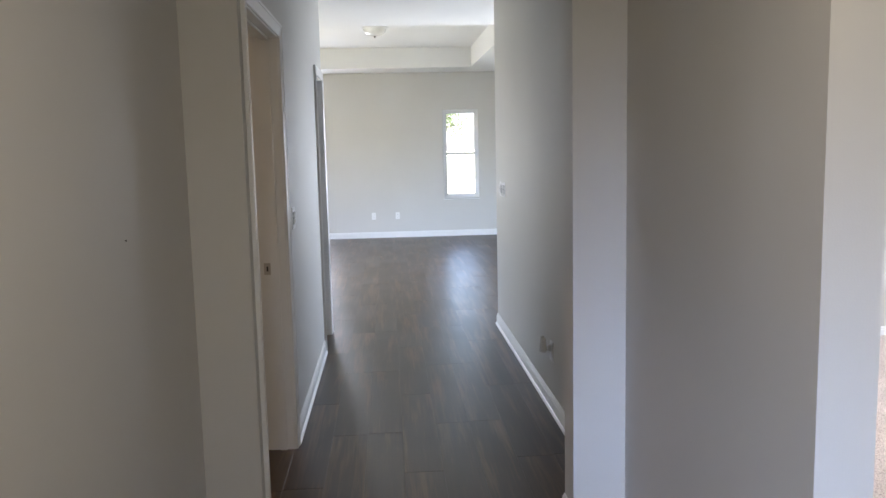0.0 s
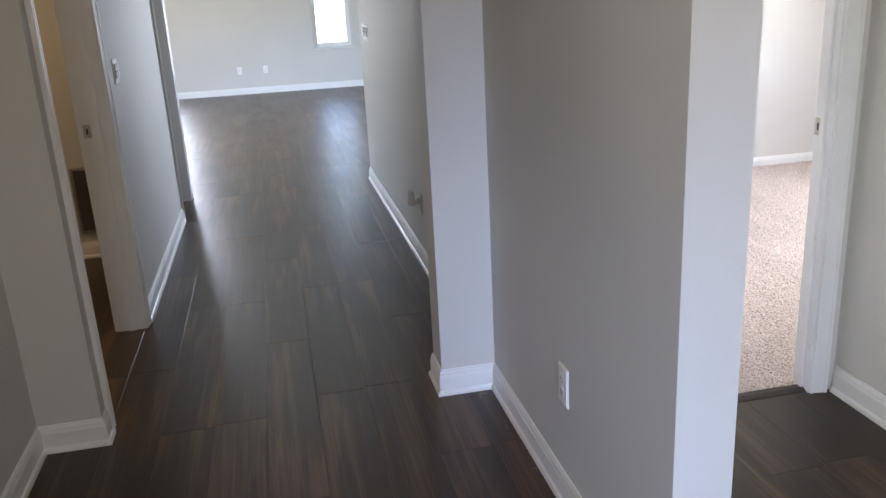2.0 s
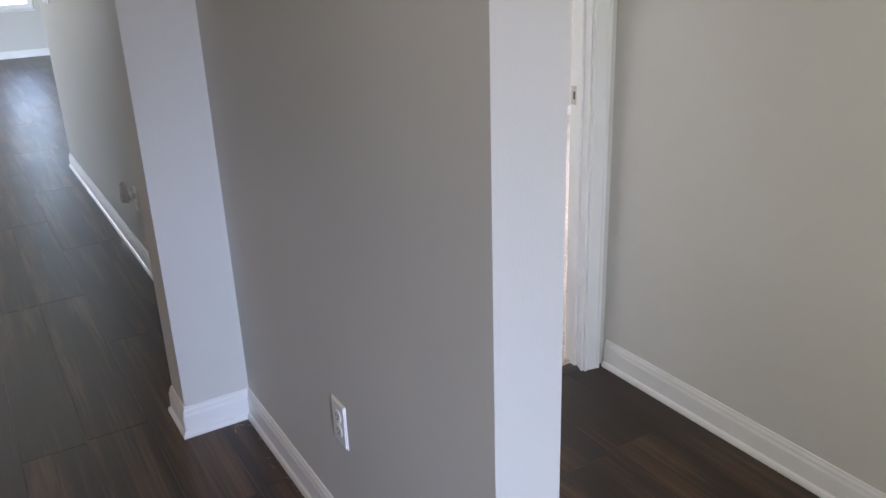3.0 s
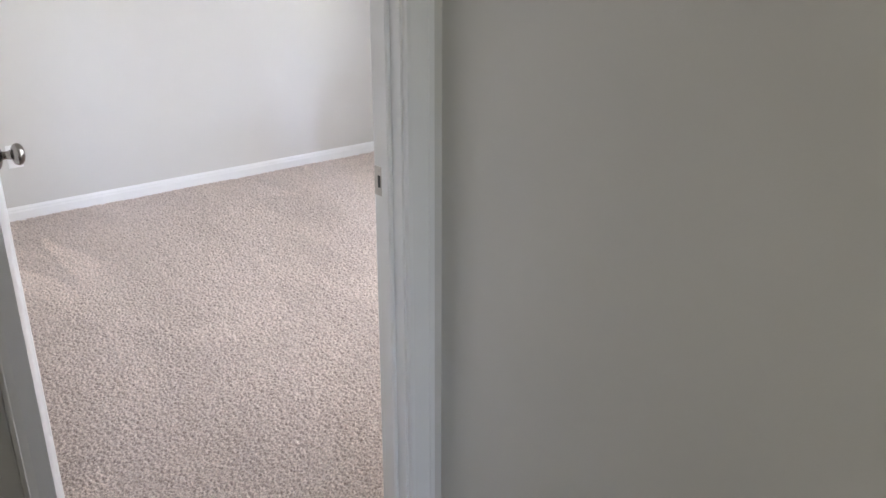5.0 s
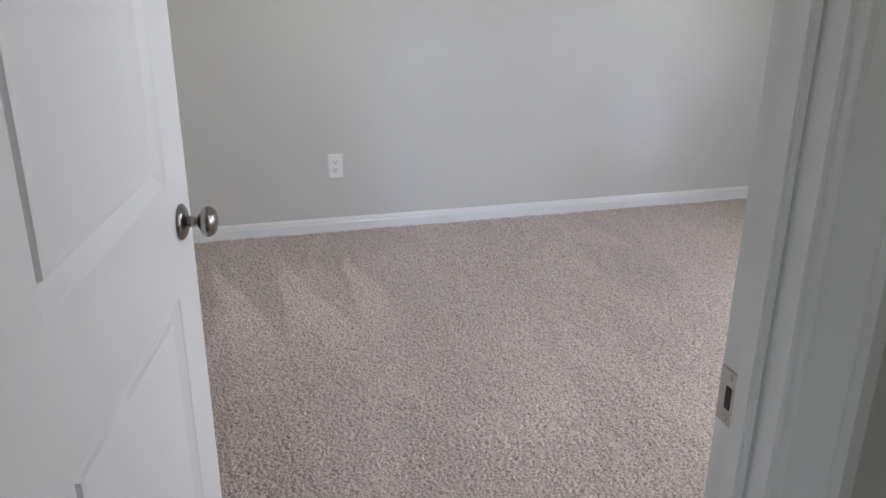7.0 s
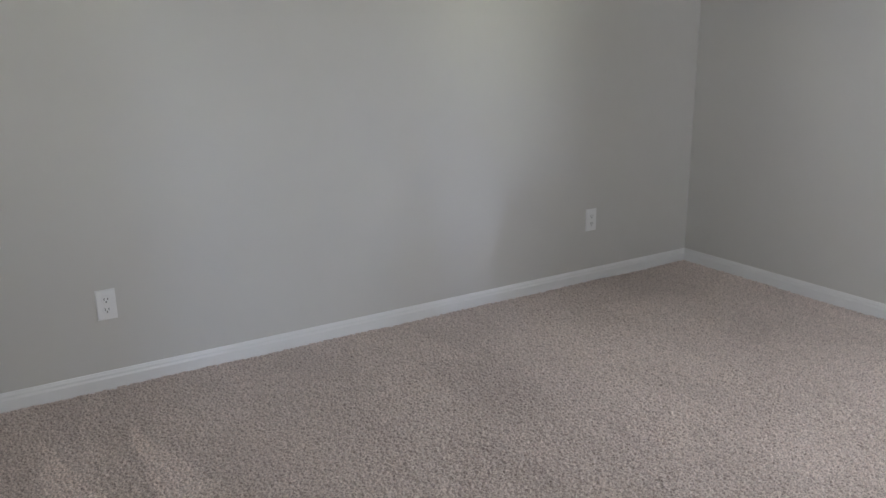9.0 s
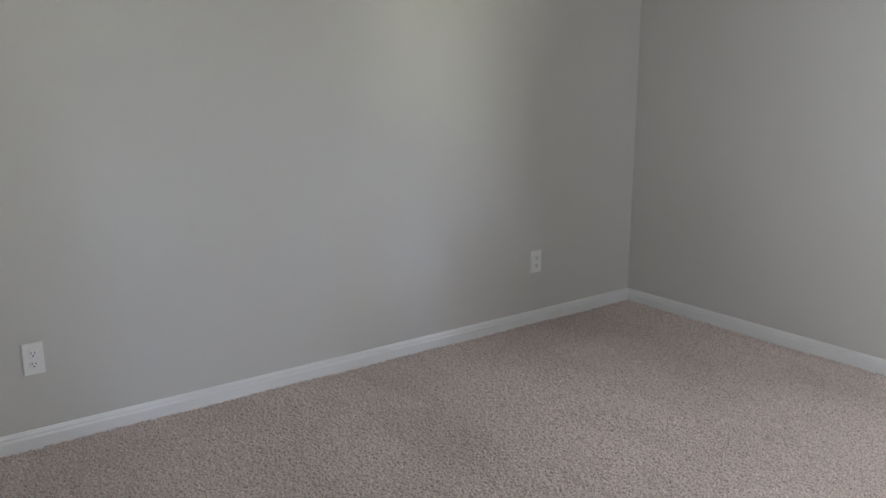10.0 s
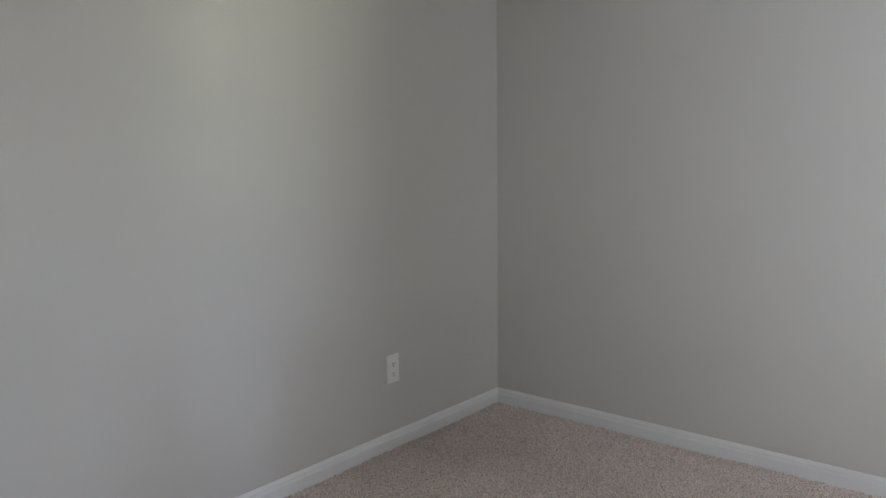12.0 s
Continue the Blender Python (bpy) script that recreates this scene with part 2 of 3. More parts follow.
def lathe(bm, profile, steps=32, m=Matrix()):
    """Turns (radius, height) pairs about the z axis, then lays the result by m."""
    rings = []
    for r, h in profile:
        if r < 1e-6:
            rings.append([bm.verts.new(m @ Vector((0, 0, h)))])
        else:
            rings.append([bm.verts.new(m @ Vector((r * math.cos(a), r * math.sin(a), h))) for a in (2 * math.pi * k / steps for k in range(steps))])
    for a, b in zip(rings, rings[1:]):
        for k in range(steps):
            q = (k + 1) % steps
            face = [a[k % len(a)], a[q % len(a)], b[q % len(b)], b[k % len(b)]]
            face = [v for i, v in enumerate(face) if v not in face[:i]]
            if len(face) > 2:
                bm.faces.new(face)
    bmesh.ops.recalc_face_normals(bm, faces=bm.faces)
    return bm


def mesh_of(name, bm, mat, smooth=False):
    me = bpy.data.meshes.new(name)
    bm.to_mesh(me)
    bm.free()
    me.materials.append(mat)
    if smooth:
        for poly in me.polygons:
            poly.use_smooth = True
    return me


def part(name, bm, mat, parent, label="", smooth=False):
    ob = new(name, mesh_of(name, bm, mat, smooth))
    ob.parent = parent
    return tagged(ob, label)


def structure(name, bm, mat, label, category):
    return tagged(new(name, mesh_of(name, bm, mat)), label, category, kind="structure")


def thing(name, label, category, m, group=""):
    ob = new(name)
    ob.empty_display_size = 0.05
    ob.matrix_world = m
    return tagged(ob, label, category, group)


def sweep(bm, path, profile):
    """Runs a profile of (off, z) pairs along a floor line, mitred at its corners; off is to the left of the way."""
    pts = [Vector((x, y)) for x, y in path]
    rows = []
    for i, p in enumerate(pts):
        ways = [(b - a).normalized() for a, b in zip(pts[max(i - 1, 0):i + 1], pts[max(i, 1) if i else 1:i + 2])] if 0 < i < len(pts) - 1 else None
        if ways is None:
            w = (pts[1] - pts[0]).normalized() if i == 0 else (pts[-1] - pts[-2]).normalized()
            off = Vector((-w.y, w.x))
        else:
            w0, w1 = (p - pts[i - 1]).normalized(), (pts[i + 1] - p).normalized()
            n0, n1 = Vector((-w0.y, w0.x)), Vector((-w1.y, w1.x))
            off = (n0 + n1) / (1 + n0.dot(n1))
        rows.append([bm.verts.new((p.x + off.x * o, p.y + off.y * o, z)) for o, z in profile])
    for a, b in zip(rows, rows[1:]):
        for k in range(len(profile) - 1):
            bm.faces.new((a[k], b[k], b[k + 1], a[k + 1]))
    for end in (rows[0], rows[-1]):
        bm.faces.new(end)
    bmesh.ops.recalc_face_normals(bm, faces=bm.faces)
    return bm


H_CEIL = 2.75
H_DOOR = 2.045
# wall lines of the plan
X_A, X_L, X_B, X_R, X_S = -0.542, -0.334, 1.058, 1.074, 2.198
Y_J, Y_B, Y_D, Y_D2, Y_N = 3.378, 1.997, 2.984, 3.068, 6.235
X_W, X_E, Y_FAR = 1.222, 5.192, 14.195
Y_FRONT, Y_HL, Y_HR = -1.6, 7.07, 7.15
X_GL, X_GR = -2.6, 2.7
D_L, D_R = 1.398, 2.1


# ---- walls ----
def wall(name, along, a0, a1, b0, b1, openings=(), label="", z1=H_CEIL):
    """A wall that runs along x or y from a0 to a1 and lies between b0 and b1; openings are (start, end, sill, head)."""
    bm = bmesh.new()

    def piece(s, e, low, high):
        if e - s > 1e-4 and high - low > 1e-4:
            if along == "x":
                box(bm, s, e, b0, b1, low, high)
            else:
                box(bm, b0, b1, s, e, low, high)

    at = a0
    for s, e, low, high in sorted(openings):
        piece(at, s, 0, z1)
        piece(s, e, 0, low)
        piece(s, e, high, z1)
        at = e
    piece(at, a1, 0, z1)
    return structure(name, bm, WALL, label or "painted greige drywall wall", "wall")


JAMB = 0.018
wall("wall_foyer_left", "y", Y_FRONT, Y_J, X_A - 0.12, X_A, label="warm greige painted wall of the foyer")
wall("wall_jog", "x", X_A - 0.12, X_L - 0.126, Y_J, Y_J + 0.12, label="short greige return wall at the hallway mouth")
wall("wall_hall_left", "y", Y_J, Y_HL, X_L - 0.126, X_L,
     [(3.51 - JAMB, 4.425 + JAMB, 0, H_DOOR + JAMB), (6.45 - JAMB, 6.985 + JAMB, 0, H_DOOR + JAMB)], "greige hallway wall with two cased doorways")
wall("wall_stub", "x", 0.856, X_B, 3.372, 3.526, label="narrow greige wall stub at the hallway mouth")
wall("wall_foyer_right", "y", Y_B, Y_D, X_B, 1.19, label="greige end wall between foyer and side hall")
wall("wall_corner", "y", Y_D, 3.526, X_B, 1.19, label="greige wall between foyer and bedroom")
wall("wall_hall_right", "y", 3.526, Y_HR, X_R, X_W, label="cool greige hallway wall with light switches")
wall("wall_bedroom_left", "y", Y_D2, 3.526, 1.19, X_W, label="greige wall behind the open bedroom door")
B_WIN = [(2.45, 3.02, 0.645, 2.125), (3.08, 3.65, 0.645, 2.125)]
wall("wall_bedroom_door", "x", 1.19, X_E + 0.14, Y_D, Y_D2, [(D_L - JAMB, D_R + JAMB, 0, H_DOOR + JAMB)] + B_WIN, "greige wall with the cased bedroom doorway and windows")
wall("wall_side_hall", "y", Y_FRONT, Y_D, X_S, X_S + 0.12, label="pale greige side hall wall with an outlet")
wall("wall_bedroom_north", "x", X_W, X_E, Y_N, Y_N + 0.12, label="pale greige bedroom wall with two outlets")
E_WIN = [(3.35, 3.92, 0.645, 2.125), (3.98, 4.55, 0.645, 2.125)]
wall("wall_bedroom_east", "y", Y_D2, Y_N + 0.12, X_E, X_E + 0.14, E_WIN, "pale greige bedroom side wall with windows")
wall("wall_front", "x", X_A - 0.12, X_S + 0.12, Y_FRONT - 0.12, Y_FRONT, [(0.07, 0.37, 0.1, 2.1)], "unseen greige front wall with an assumed tall sidelight opening")
F_WIN = [(1.118, 1.722, 0.640, 2.132), (-1.63, -1.062, 0.645, 2.125)]
wall("wall_great_north", "x", X_GL - 0.12, X_GR + 0.12, Y_FAR, Y_FAR + 0.14, F_WIN, "bright white-grey far wall with two tall windows")
wall("wall_great_left", "y", Y_HL - 0.12, Y_FAR, X_GL - 0.12, X_GL, [(9.0, 12.3, 0, 2.1)], "greige great room wall with a wide opening")
wall("wall_great_right", "y", Y_HR, Y_FAR, X_GR, X_GR + 0.12, [(9.1, 11.3, 0.6, 2.1)], "greige great room wall with a window opening")
wall("wall_great_south_left", "x", X_GL, X_L - 0.126, Y_HL - 0.12, Y_HL, label="greige great room wall beside the hallway")
wall("wall_great_south_right", "x", X_W, X_GR + 0.12, Y_HR - 0.12, Y_HR, label="greige great room wall beside the hallway")
wall("wall_laundry_left", "y", Y_J + 0.12, 5.84, -2.12, -2.0, label="warm lit laundry wall")
wall("wall_laundry_north", "x", -2.0, X_L - 0.126, 5.72, 5.84, label="warm lit laundry wall")
wall("wall_laundry_south", "x", -2.12, X_A - 0.12, Y_J, Y_J + 0.12, label="warm lit laundry wall")
wall("wall_closet_left", "y", 6.2, Y_HL - 0.12, -1.16, -1.04, label="closet wall")
wall("wall_closet_south", "x", -1.16, X_L - 0.126, 6.08, 6.2, label="closet wall")

# ---- ceilings ----
bm = bmesh.new()
box(bm, -2.72, X_E + 0.14, Y_FRONT - 0.12, Y_HR, H_CEIL, H_CEIL + 0.12)
structure("ceiling", bm, CEIL, "flat white painted ceiling of hall and bedroom", "ceiling")
TX0, TX1, TY0, TY1, H_TRAY = -1.43, 1.53, 8.95, 13.38, 3.06
bm = bmesh.new()
box(bm, X_GL - 0.12, X_GR + 0.12, Y_HR, TY0, H_CEIL, H_TRAY)
box(bm, X_GL - 0.12, X_GR + 0.12, TY1, Y_FAR + 0.14, H_CEIL, H_TRAY)
box(bm, X_GL - 0.12, TX0, TY0, TY1, H_CEIL, H_TRAY)
box(bm, TX1, X_GR + 0.12, TY0, TY1, H_CEIL, H_TRAY)
box(bm, X_GL - 0.12, X_GR + 0.12, Y_HR, Y_FAR + 0.14, H_TRAY, H_TRAY + 0.1)
structure("ceiling_tray", bm, CEIL, "white tray ceiling with a raised middle", "ceiling")

# ---- floor under the planks, ground outside ----
bm = bmesh.new()
box(bm, -2.72, X_S + 0.12, Y_FRONT - 0.12, Y_D + 0.05, -0.12, -0.0010)
box(bm, -2.72, X_R + 0.02, Y_D + 0.05, Y_HR, -0.12, -0.0010)
box(bm, X_GL - 0.12, X_GR + 0.12, Y_HR, Y_FAR + 0.14, -0.12, -0.0010)
FLOOR = structure("floor", bm, GROUT, "dark brown wood-look plank tile floor with grey grout", "floor")
bm = bmesh.new()
box(bm, X_R + 0.02, X_E + 0.14, Y_D + 0.05, Y_HR - 0.12, -0.12, -0.012)
structure("floor_bedroom", bm, GROUT, "bare subfloor under the bedroom carpet", "floor")
bm = bmesh.new()
box(bm, -400, 400, -400, 400, -0.6, -0.35)
structure("ground", bm, GRASS, "green lawn around the house", "ground")

# ---- carpet: a fine sheet of tufts ----
cx0, cx1, cy0, cy1, step = X_W + 0.001, X_E - 0.001, Y_D2 - 0.04, Y_N - 0.001, 0.0034
nx, ny = int((cx1 - cx0) / step), int((cy1 - cy0) / step)
rng = np.random.default_rng(5)
gx, gy = np.meshgrid(np.linspace(cx0, cx1, nx), np.linspace(cy0, cy1, ny))
TUFT = 0.0084
cells_x, cells_y = int((cx1 - cx0) / TUFT) + 4, int((cy1 - cy0) / TUFT) + 4
mid_x, mid_y = rng.random((cells_y, cells_x)), rng.random((cells_y, cells_x))
tall = 0.45 + 0.55 * rng.random((cells_y, cells_x))
ci, cj = ((gx - cx0) / TUFT).astype(int) + 1, ((gy - cy0) / TUFT).astype(int) + 1
tuft = np.zeros((ny, nx))
for di in (-1, 0, 1):
    for dj in (-1, 0, 1):
        i, j = ci + di, cj + dj
        far2 = (gx - cx0 - (i - 1 + mid_x[j, i]) * TUFT) ** 2 + (gy - cy0 - (j - 1 + mid_y[j, i]) * TUFT) ** 2
        tuft = np.maximum(tuft, tall[j, i] * np.sqrt(np.maximum(0, 1 - far2 / (0.82 * TUFT) ** 2)))
px = gx + (rng.random((ny, nx)) - 0.5) * step * 0.7
py = gy + (rng.random((ny, nx)) - 0.5) * step * 0.7
pz = 0.0005 + 0.0125 * tuft + 0.0032 * rng.random((ny, nx)) + 0.0015 * np.sin(gx * 9 + 2 * np.sin(gy * 5))
inside = (px > D_L - 0.002) & (px < D_R + 0.002)
pz = np.where((py < Y_D2 + 0.002) & ~inside, -0.01, pz)
px, py = np.clip(px, cx0, cx1), np.clip(py, cy0, cy1)
idx = np.arange(nx * ny).reshape(ny, nx)
quads = np.stack([idx[:-1, :-1], idx[:-1, 1:], idx[1:, 1:], idx[1:, :-1]], -1).reshape(-1, 4)
me = bpy.data.meshes.new("carpet")
me.vertices.add(nx * ny)
me.vertices.foreach_set("co", np.stack([px, py, pz], -1).astype(np.float32).ravel())
me.loops.add(quads.size)
me.loops.foreach_set("vertex_index", quads.ravel().astype(np.int32))
me.polygons.add(len(quads))
me.polygons.foreach_set("loop_start", np.arange(0, quads.size, 4, dtype=np.int32))
me.update(calc_edges=True)
me.validate()
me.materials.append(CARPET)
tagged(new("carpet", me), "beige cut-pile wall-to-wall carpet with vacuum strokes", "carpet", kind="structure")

bm = bmesh.new()
sweep(bm, [(D_L, Y_D2 - 0.045), (D_R, Y_D2 - 0.045)], [(-0.034, 0.0), (-0.030, 0.004), (-0.012, 0.011), (0.006, 0.013), (0.012, 0.010), (0.012, 0.0)])
structure("threshold", bm, STRIP, "dark brown transition strip between tile and carpet", "threshold")

# ---- baseboards ----
BASE = [(0.0, 0.0), (0.021, 0.0), (0.021, 0.008), (0.018, 0.016), (0.0125, 0.021), (0.012, 0.070), (0.009, 0.078), (0.0085, 0.086), (0.005, 0.092), (0.004, 0.098), (0.0, 0.099)]
BASE_ROOM = [(0.0, 0.0), (0.0125, 0.0), (0.012, 0.052), (0.009, 0.060), (0.0085, 0.067), (0.005, 0.073), (0.003, 0.078), (0.0, 0.079)]
CW = 0.062


def baseboard(path, profile=BASE, label="white moulded baseboard with shoe moulding"):
    bm = bmesh.new()
    sweep(bm, path, profile)
    structure("baseboard", bm, TRIM, label, "baseboard")


baseboard([(X_L, 3.51 - CW - 0.006), (X_L, Y_J), (X_A, Y_J), (X_A, Y_FRONT)])
baseboard([(X_L, 6.45 - CW - 0.006), (X_L, 4.425 + CW + 0.006)])
baseboard([(X_GL, Y_HL), (X_L, Y_HL), (X_L, 6.985 + CW + 0.006)])
baseboard([(1.19, Y_D - 0.016), (1.19, Y_B), (X_B, Y_B), (X_B, 3.372), (0.856, 3.372), (0.856, 3.526), (X_R, 3.526), (X_R, Y_HR), (X_GR, Y_HR)][::-1][::-1])
baseboard([(X_S, Y_FRONT), (X_S, Y_D - 0.016)])
baseboard([(X_GR, Y_FAR), (X_GL, Y_FAR)])
baseboard([(X_GR, Y_HR), (X_GR, Y_FAR)])
baseboard([(X_GL, Y_FAR), (X_GL, 12.3)])
baseboard([(X_L - 0.126, 5.72), (-2.0, 5.72), (-2.0, Y_J + 0.12)])
baseboard([(D_R + CW + 0.006, Y_D2), (X_E, Y_D2), (X_E, Y_N), (X_W, Y_N), (X_W, Y_D2)], BASE_ROOM, "white moulded baseboard above the carpet")


# ---- doorways: jambs, stops, casings ----
CASING = [(0.006, 0.0), (0.006, 0.010), (0.008, 0.012), (0.014, 0.012), (0.0155, 0.0085), (0.019, 0.0085), (0.052, 0.0155), (0.0535, 0.018), (0.065, 0.018), (0.068, 0.014), (0.068, 0.0)]


def casing(name, width, head, m, parent, label=""):
    """Mitred trim on three sides of an opening from (0, 0) to (width, head) in m's x-z plane, standing out towards -y."""
    bm = bmesh.new()
    rows = []
    for corner, (ox, oz) in zip(((0, 0), (0, head), (width, head), (width, 0)), ((-1, 0), (-1, 1), (1, 1), (1, 0))):
        rows.append([bm.verts.new(m @ Vector((corner[0] + ox * w, -d, corner[1] + oz * w))) for w, d in CASING])
    for a, b in zip(rows, rows[1:]):
        for k in range(len(CASING) - 1):
            bm.faces.new((a[k], b[k], b[k + 1], a[k + 1]))
    bm.faces.new(rows[0])
    bm.faces.new(rows[-1])
    bmesh.ops.recalc_face_normals(bm, faces=bm.faces)
    return part(name, bm, TRIM, parent, label)


def doorway(name, width, depth, m, label, stop_at, strike=None):
    """A lined opening in m's frame: x across, z up, y from the near face (0) to the far face (depth)."""
    root = tagged(thing(name, label, "door frame", m), kind="structure")
    for nm, bx in (("jamb", (-JAMB, 0, 0, H_DOOR)), ("jamb", (width, width + JAMB, 0, H_DOOR)), ("head_jamb", (-JAMB, width + JAMB, H_DOOR, H_DOOR + JAMB))):
        bm = bmesh.new()
        box(bm, bx[0], bx[1], -0.001, depth + 0.001, bx[2], bx[3])
        part(nm, bm, TRIM, root)
    s0, s1 = stop_at
    for bx in ((0, 0.011, 0, H_DOOR), (width - 0.011, width, 0, H_DOOR), (0.011, width - 0.011, H_DOOR - 0.011, H_DOOR)):
        bm = bmesh.new()
        box(bm, bx[0], bx[1], s0, s1, bx[2], bx[3], 0.002)
        part("door_stop", bm, TRIM, root)
    casing("casing", width, H_DOOR, Matrix.Translation((0, -0.0005, 0)), root)
    casing("casing", width, H_DOOR, Matrix.Translation((width, depth + 0.0005, 0)) @ Matrix.Rotation(math.pi, 4, "Z"), root)
    if strike:
        sx, sy, sz, side = strike
        plate = bmesh.new()
        box(plate, min(sx, sx - side * 0.0025), max(sx, sx - side * 0.0025), sy - 0.016, sy + 0.016, sz - 0.029, sz + 0.029, 0.0008)
        pl = part("strike_plate", plate, SATIN, root, "brushed nickel strike plate")
        hole = bmesh.new()
        box(hole, min(sx - side * 0.0024, sx - side * 0.0032), max(sx - side * 0.0024, sx - side * 0.0032), sy - 0.004, sy + 0.004, sz - 0.012, sz + 0.012)
        part("latch_hole", hole, SLOT, pl, "dark latch hole")
        for dz in (-0.022, 0.022):
            sc = bmesh.new()
            lathe(sc, [(0.0, 0.0008), (0.003, 0.0006), (0.0034, 0.0)], 12, Matrix.Translation((sx - side * 0.0025, sy, sz + dz)) @ Matrix.Rotation(-side * math.pi / 2, 4, "Y"))
            part("screw", sc, SCREW, pl)
    return root


doorway("door_1", D_R - D_L, Y_D2 - Y_D, pose(D_L, Y_D, 0), "white cased bedroom doorway with a strike plate", (0.026, 0.050),
        (D_R - D_L, 0.068, 0.940, 1))
# openings of the hallway's left wall: x runs along the wall, y goes into it
doorway("door_2", 0.915, 0.126, pose(X_L, 3.51, 0, 0, 0, 90), "white cased laundry doorway with a strike plate", (0.040, 0.075),
        (0.915, 0.098, 0.930, 1))
doorway("door_3", 0.535, 0.126, pose(X_L, 6.45, 0, 0, 0, 90), "white cased closet doorway beside the great room", (0.05, 0.085))


# ---- bedroom door ----
def panel_door(width, height, thick, m, label):
    """A moulded two-panel door: x along the leaf from the hinges, y through it (face at 0, towards -y), z up."""
    root = thing("bedroom_door", label, "door", m)
    panels = [(0.146, width - 0.112, 0.998, height - 0.13), (0.146, width - 0.112, 0.262, 0.826)]
    bm = bmesh.new()
    xs = sorted({0.0, width, *(v for p in panels for v in p[:2])})
    zs = sorted({0.012, height, *(v for p in panels for v in p[2:])})
    inner = lambda x0, z0: any(p[0] <= x0 < p[1] and p[2] <= z0 < p[3] for p in panels)
    for x0, x1 in zip(xs, xs[1:]):
        for z0, z1 in zip(zs, zs[1:]):
            if not inner(x0 + 1e-5, z0 + 1e-5):
                box(bm, x0, x1, 0, thick, z0, z1)
    part("slab", bm, DOOR, root, "white moulded slab")
    for x0, x1, z0, z1 in panels:
        bm = bmesh.new()
        for face, sgn in ((0.0, 1), (thick, -1)):
            rings = []
            for inset, deep in ((0.0, 0.0), (0.003, 0.0022), (0.026, 0.0120), (0.0285, 0.0122), (0.0305, 0.0062), (0.034, 0.0055)):
                y = face + sgn * deep
                rings.append([bm.verts.new(v) for v in ((x0 + inset, y, z0 + inset), (x1 - inset, y, z0 + inset), (x1 - inset, y, z1 - inset), (x0 + inset, y, z1 - inset))])
            for a, b in zip(rings, rings[1:]):
                for k in range(4):
                    bm.faces.new((a[k], a[(k + 1) % 4], b[(k + 1) % 4], b[k]))
            bm.faces.new(rings[-1])
        bmesh.ops.recalc_face_normals(bm, faces=bm.faces)
        part("panel", bm, DOOR, root, "sunk white door panel")
    for face, sgn in ((0.0, -1), (thick, 1)):
        turn = Matrix.Translation((width - 0.062, face, 0.929)) @ Matrix.Rotation(-sgn * math.pi / 2, 4, "X") @ Matrix.Scale(0.86, 4)
        bm = bmesh.new()
        lathe(bm, [(0.0, 0.0), (0.032, 0.0), (0.033, 0.003), (0.031, 0.006), (0.025, 0.010), (0.018, 0.0125), (0.013, 0.014), (0.0, 0.014)], 40, turn)
        rose = part("rose", bm, NICKEL, root, "round nickel rose", smooth=True)
        bm = bmesh.new()
        lathe(bm, [(0.0, 0.012), (0.0125, 0.012), (0.0105, 0.016), (0.0095, 0.022), (0.0105, 0.029), (0.0120, 0.031), (0.0120, 0.0335), (0.018, 0.0355), (0.0245, 0.040),
                   (0.0275, 0.047), (0.0275, 0.051), (0.025, 0.057), (0.019, 0.062), (0.010, 0.0648), (0.0, 0.0655)], 40, turn)
        part("knob", bm, NICKEL, root, "brushed nickel door knob", smooth=True)
    for z in (0.24, 1.068, 1.83):
        bm = bmesh.new()
        ring = [(0.004, -0.0445), (0.004, 0.0445)]
        for cz, a0 in ((0.0445 - 0.012, 90), (-0.0445 + 0.012, 0)):
            ring += [(thick - 0.014 + 0.012 * math.sin(radians(a)), cz + 0.012 * math.cos(radians(a)) * (1 if cz > 0 else 1)) for a in ((0, 30, 60, 90) if cz > 0 else (90, 120, 150, 180))]
        flat = [[bm.verts.new((x, thick - y, z + dz)) for y, dz in ring] for x in (0.0, -0.0022)]
        for k in range(len(ring)):
            bm.faces.new((flat[0][k], flat[0][(k + 1) % len(ring)], flat[1][(k + 1) % len(ring)], flat[1][k]))
        bm.faces.new(flat[1])
        bmesh.ops.recalc_face_normals(bm, faces=bm.faces)
        hinge = part("hinge", bm, NICKEL, root, "brushed nickel butt hinge")
        bm = bmesh.new()
        lathe(bm, [(0.0, -0.047), (0.006, -0.045), (0.006, 0.045), (0.0, 0.047)], 16, Matrix.Translation((-0.004, thick + 0.004, z)))
        part("knuckle", bm, NICKEL, hinge, smooth=True)
        for sy, sz in ((0.024, -0.033), (0.012, -0.012), (0.024, 0.0), (0.012, 0.012), (0.024, 0.033))[::2]:
            bm = bmesh.new()
            lathe(bm, [(0.0, 0.0010), (0.0034, 0.0007), (0.0040, 0.0)], 12, Matrix.Translation((-0.0022, thick - sy, z + sz)) @ Matrix.Rotation(-math.pi / 2, 4, "Y"))
            part("screw", bm, SCREW, hinge)
    bm = bmesh.new()
    box(bm, width, width + 0.002, 0.006, thick - 0.006, 0.901, 0.958, 0.0008)
    part("latch_plate", bm, NICKEL, root, "nickel latch plate")
    return root


# open into the bedroom, a little short of square to its wall
panel_door(0.700, 2.035, 0.035, pose(1.444, 3.077, 0.016, 0, 0, 78.6), "white moulded two-panel bedroom door standing open with nickel knob")


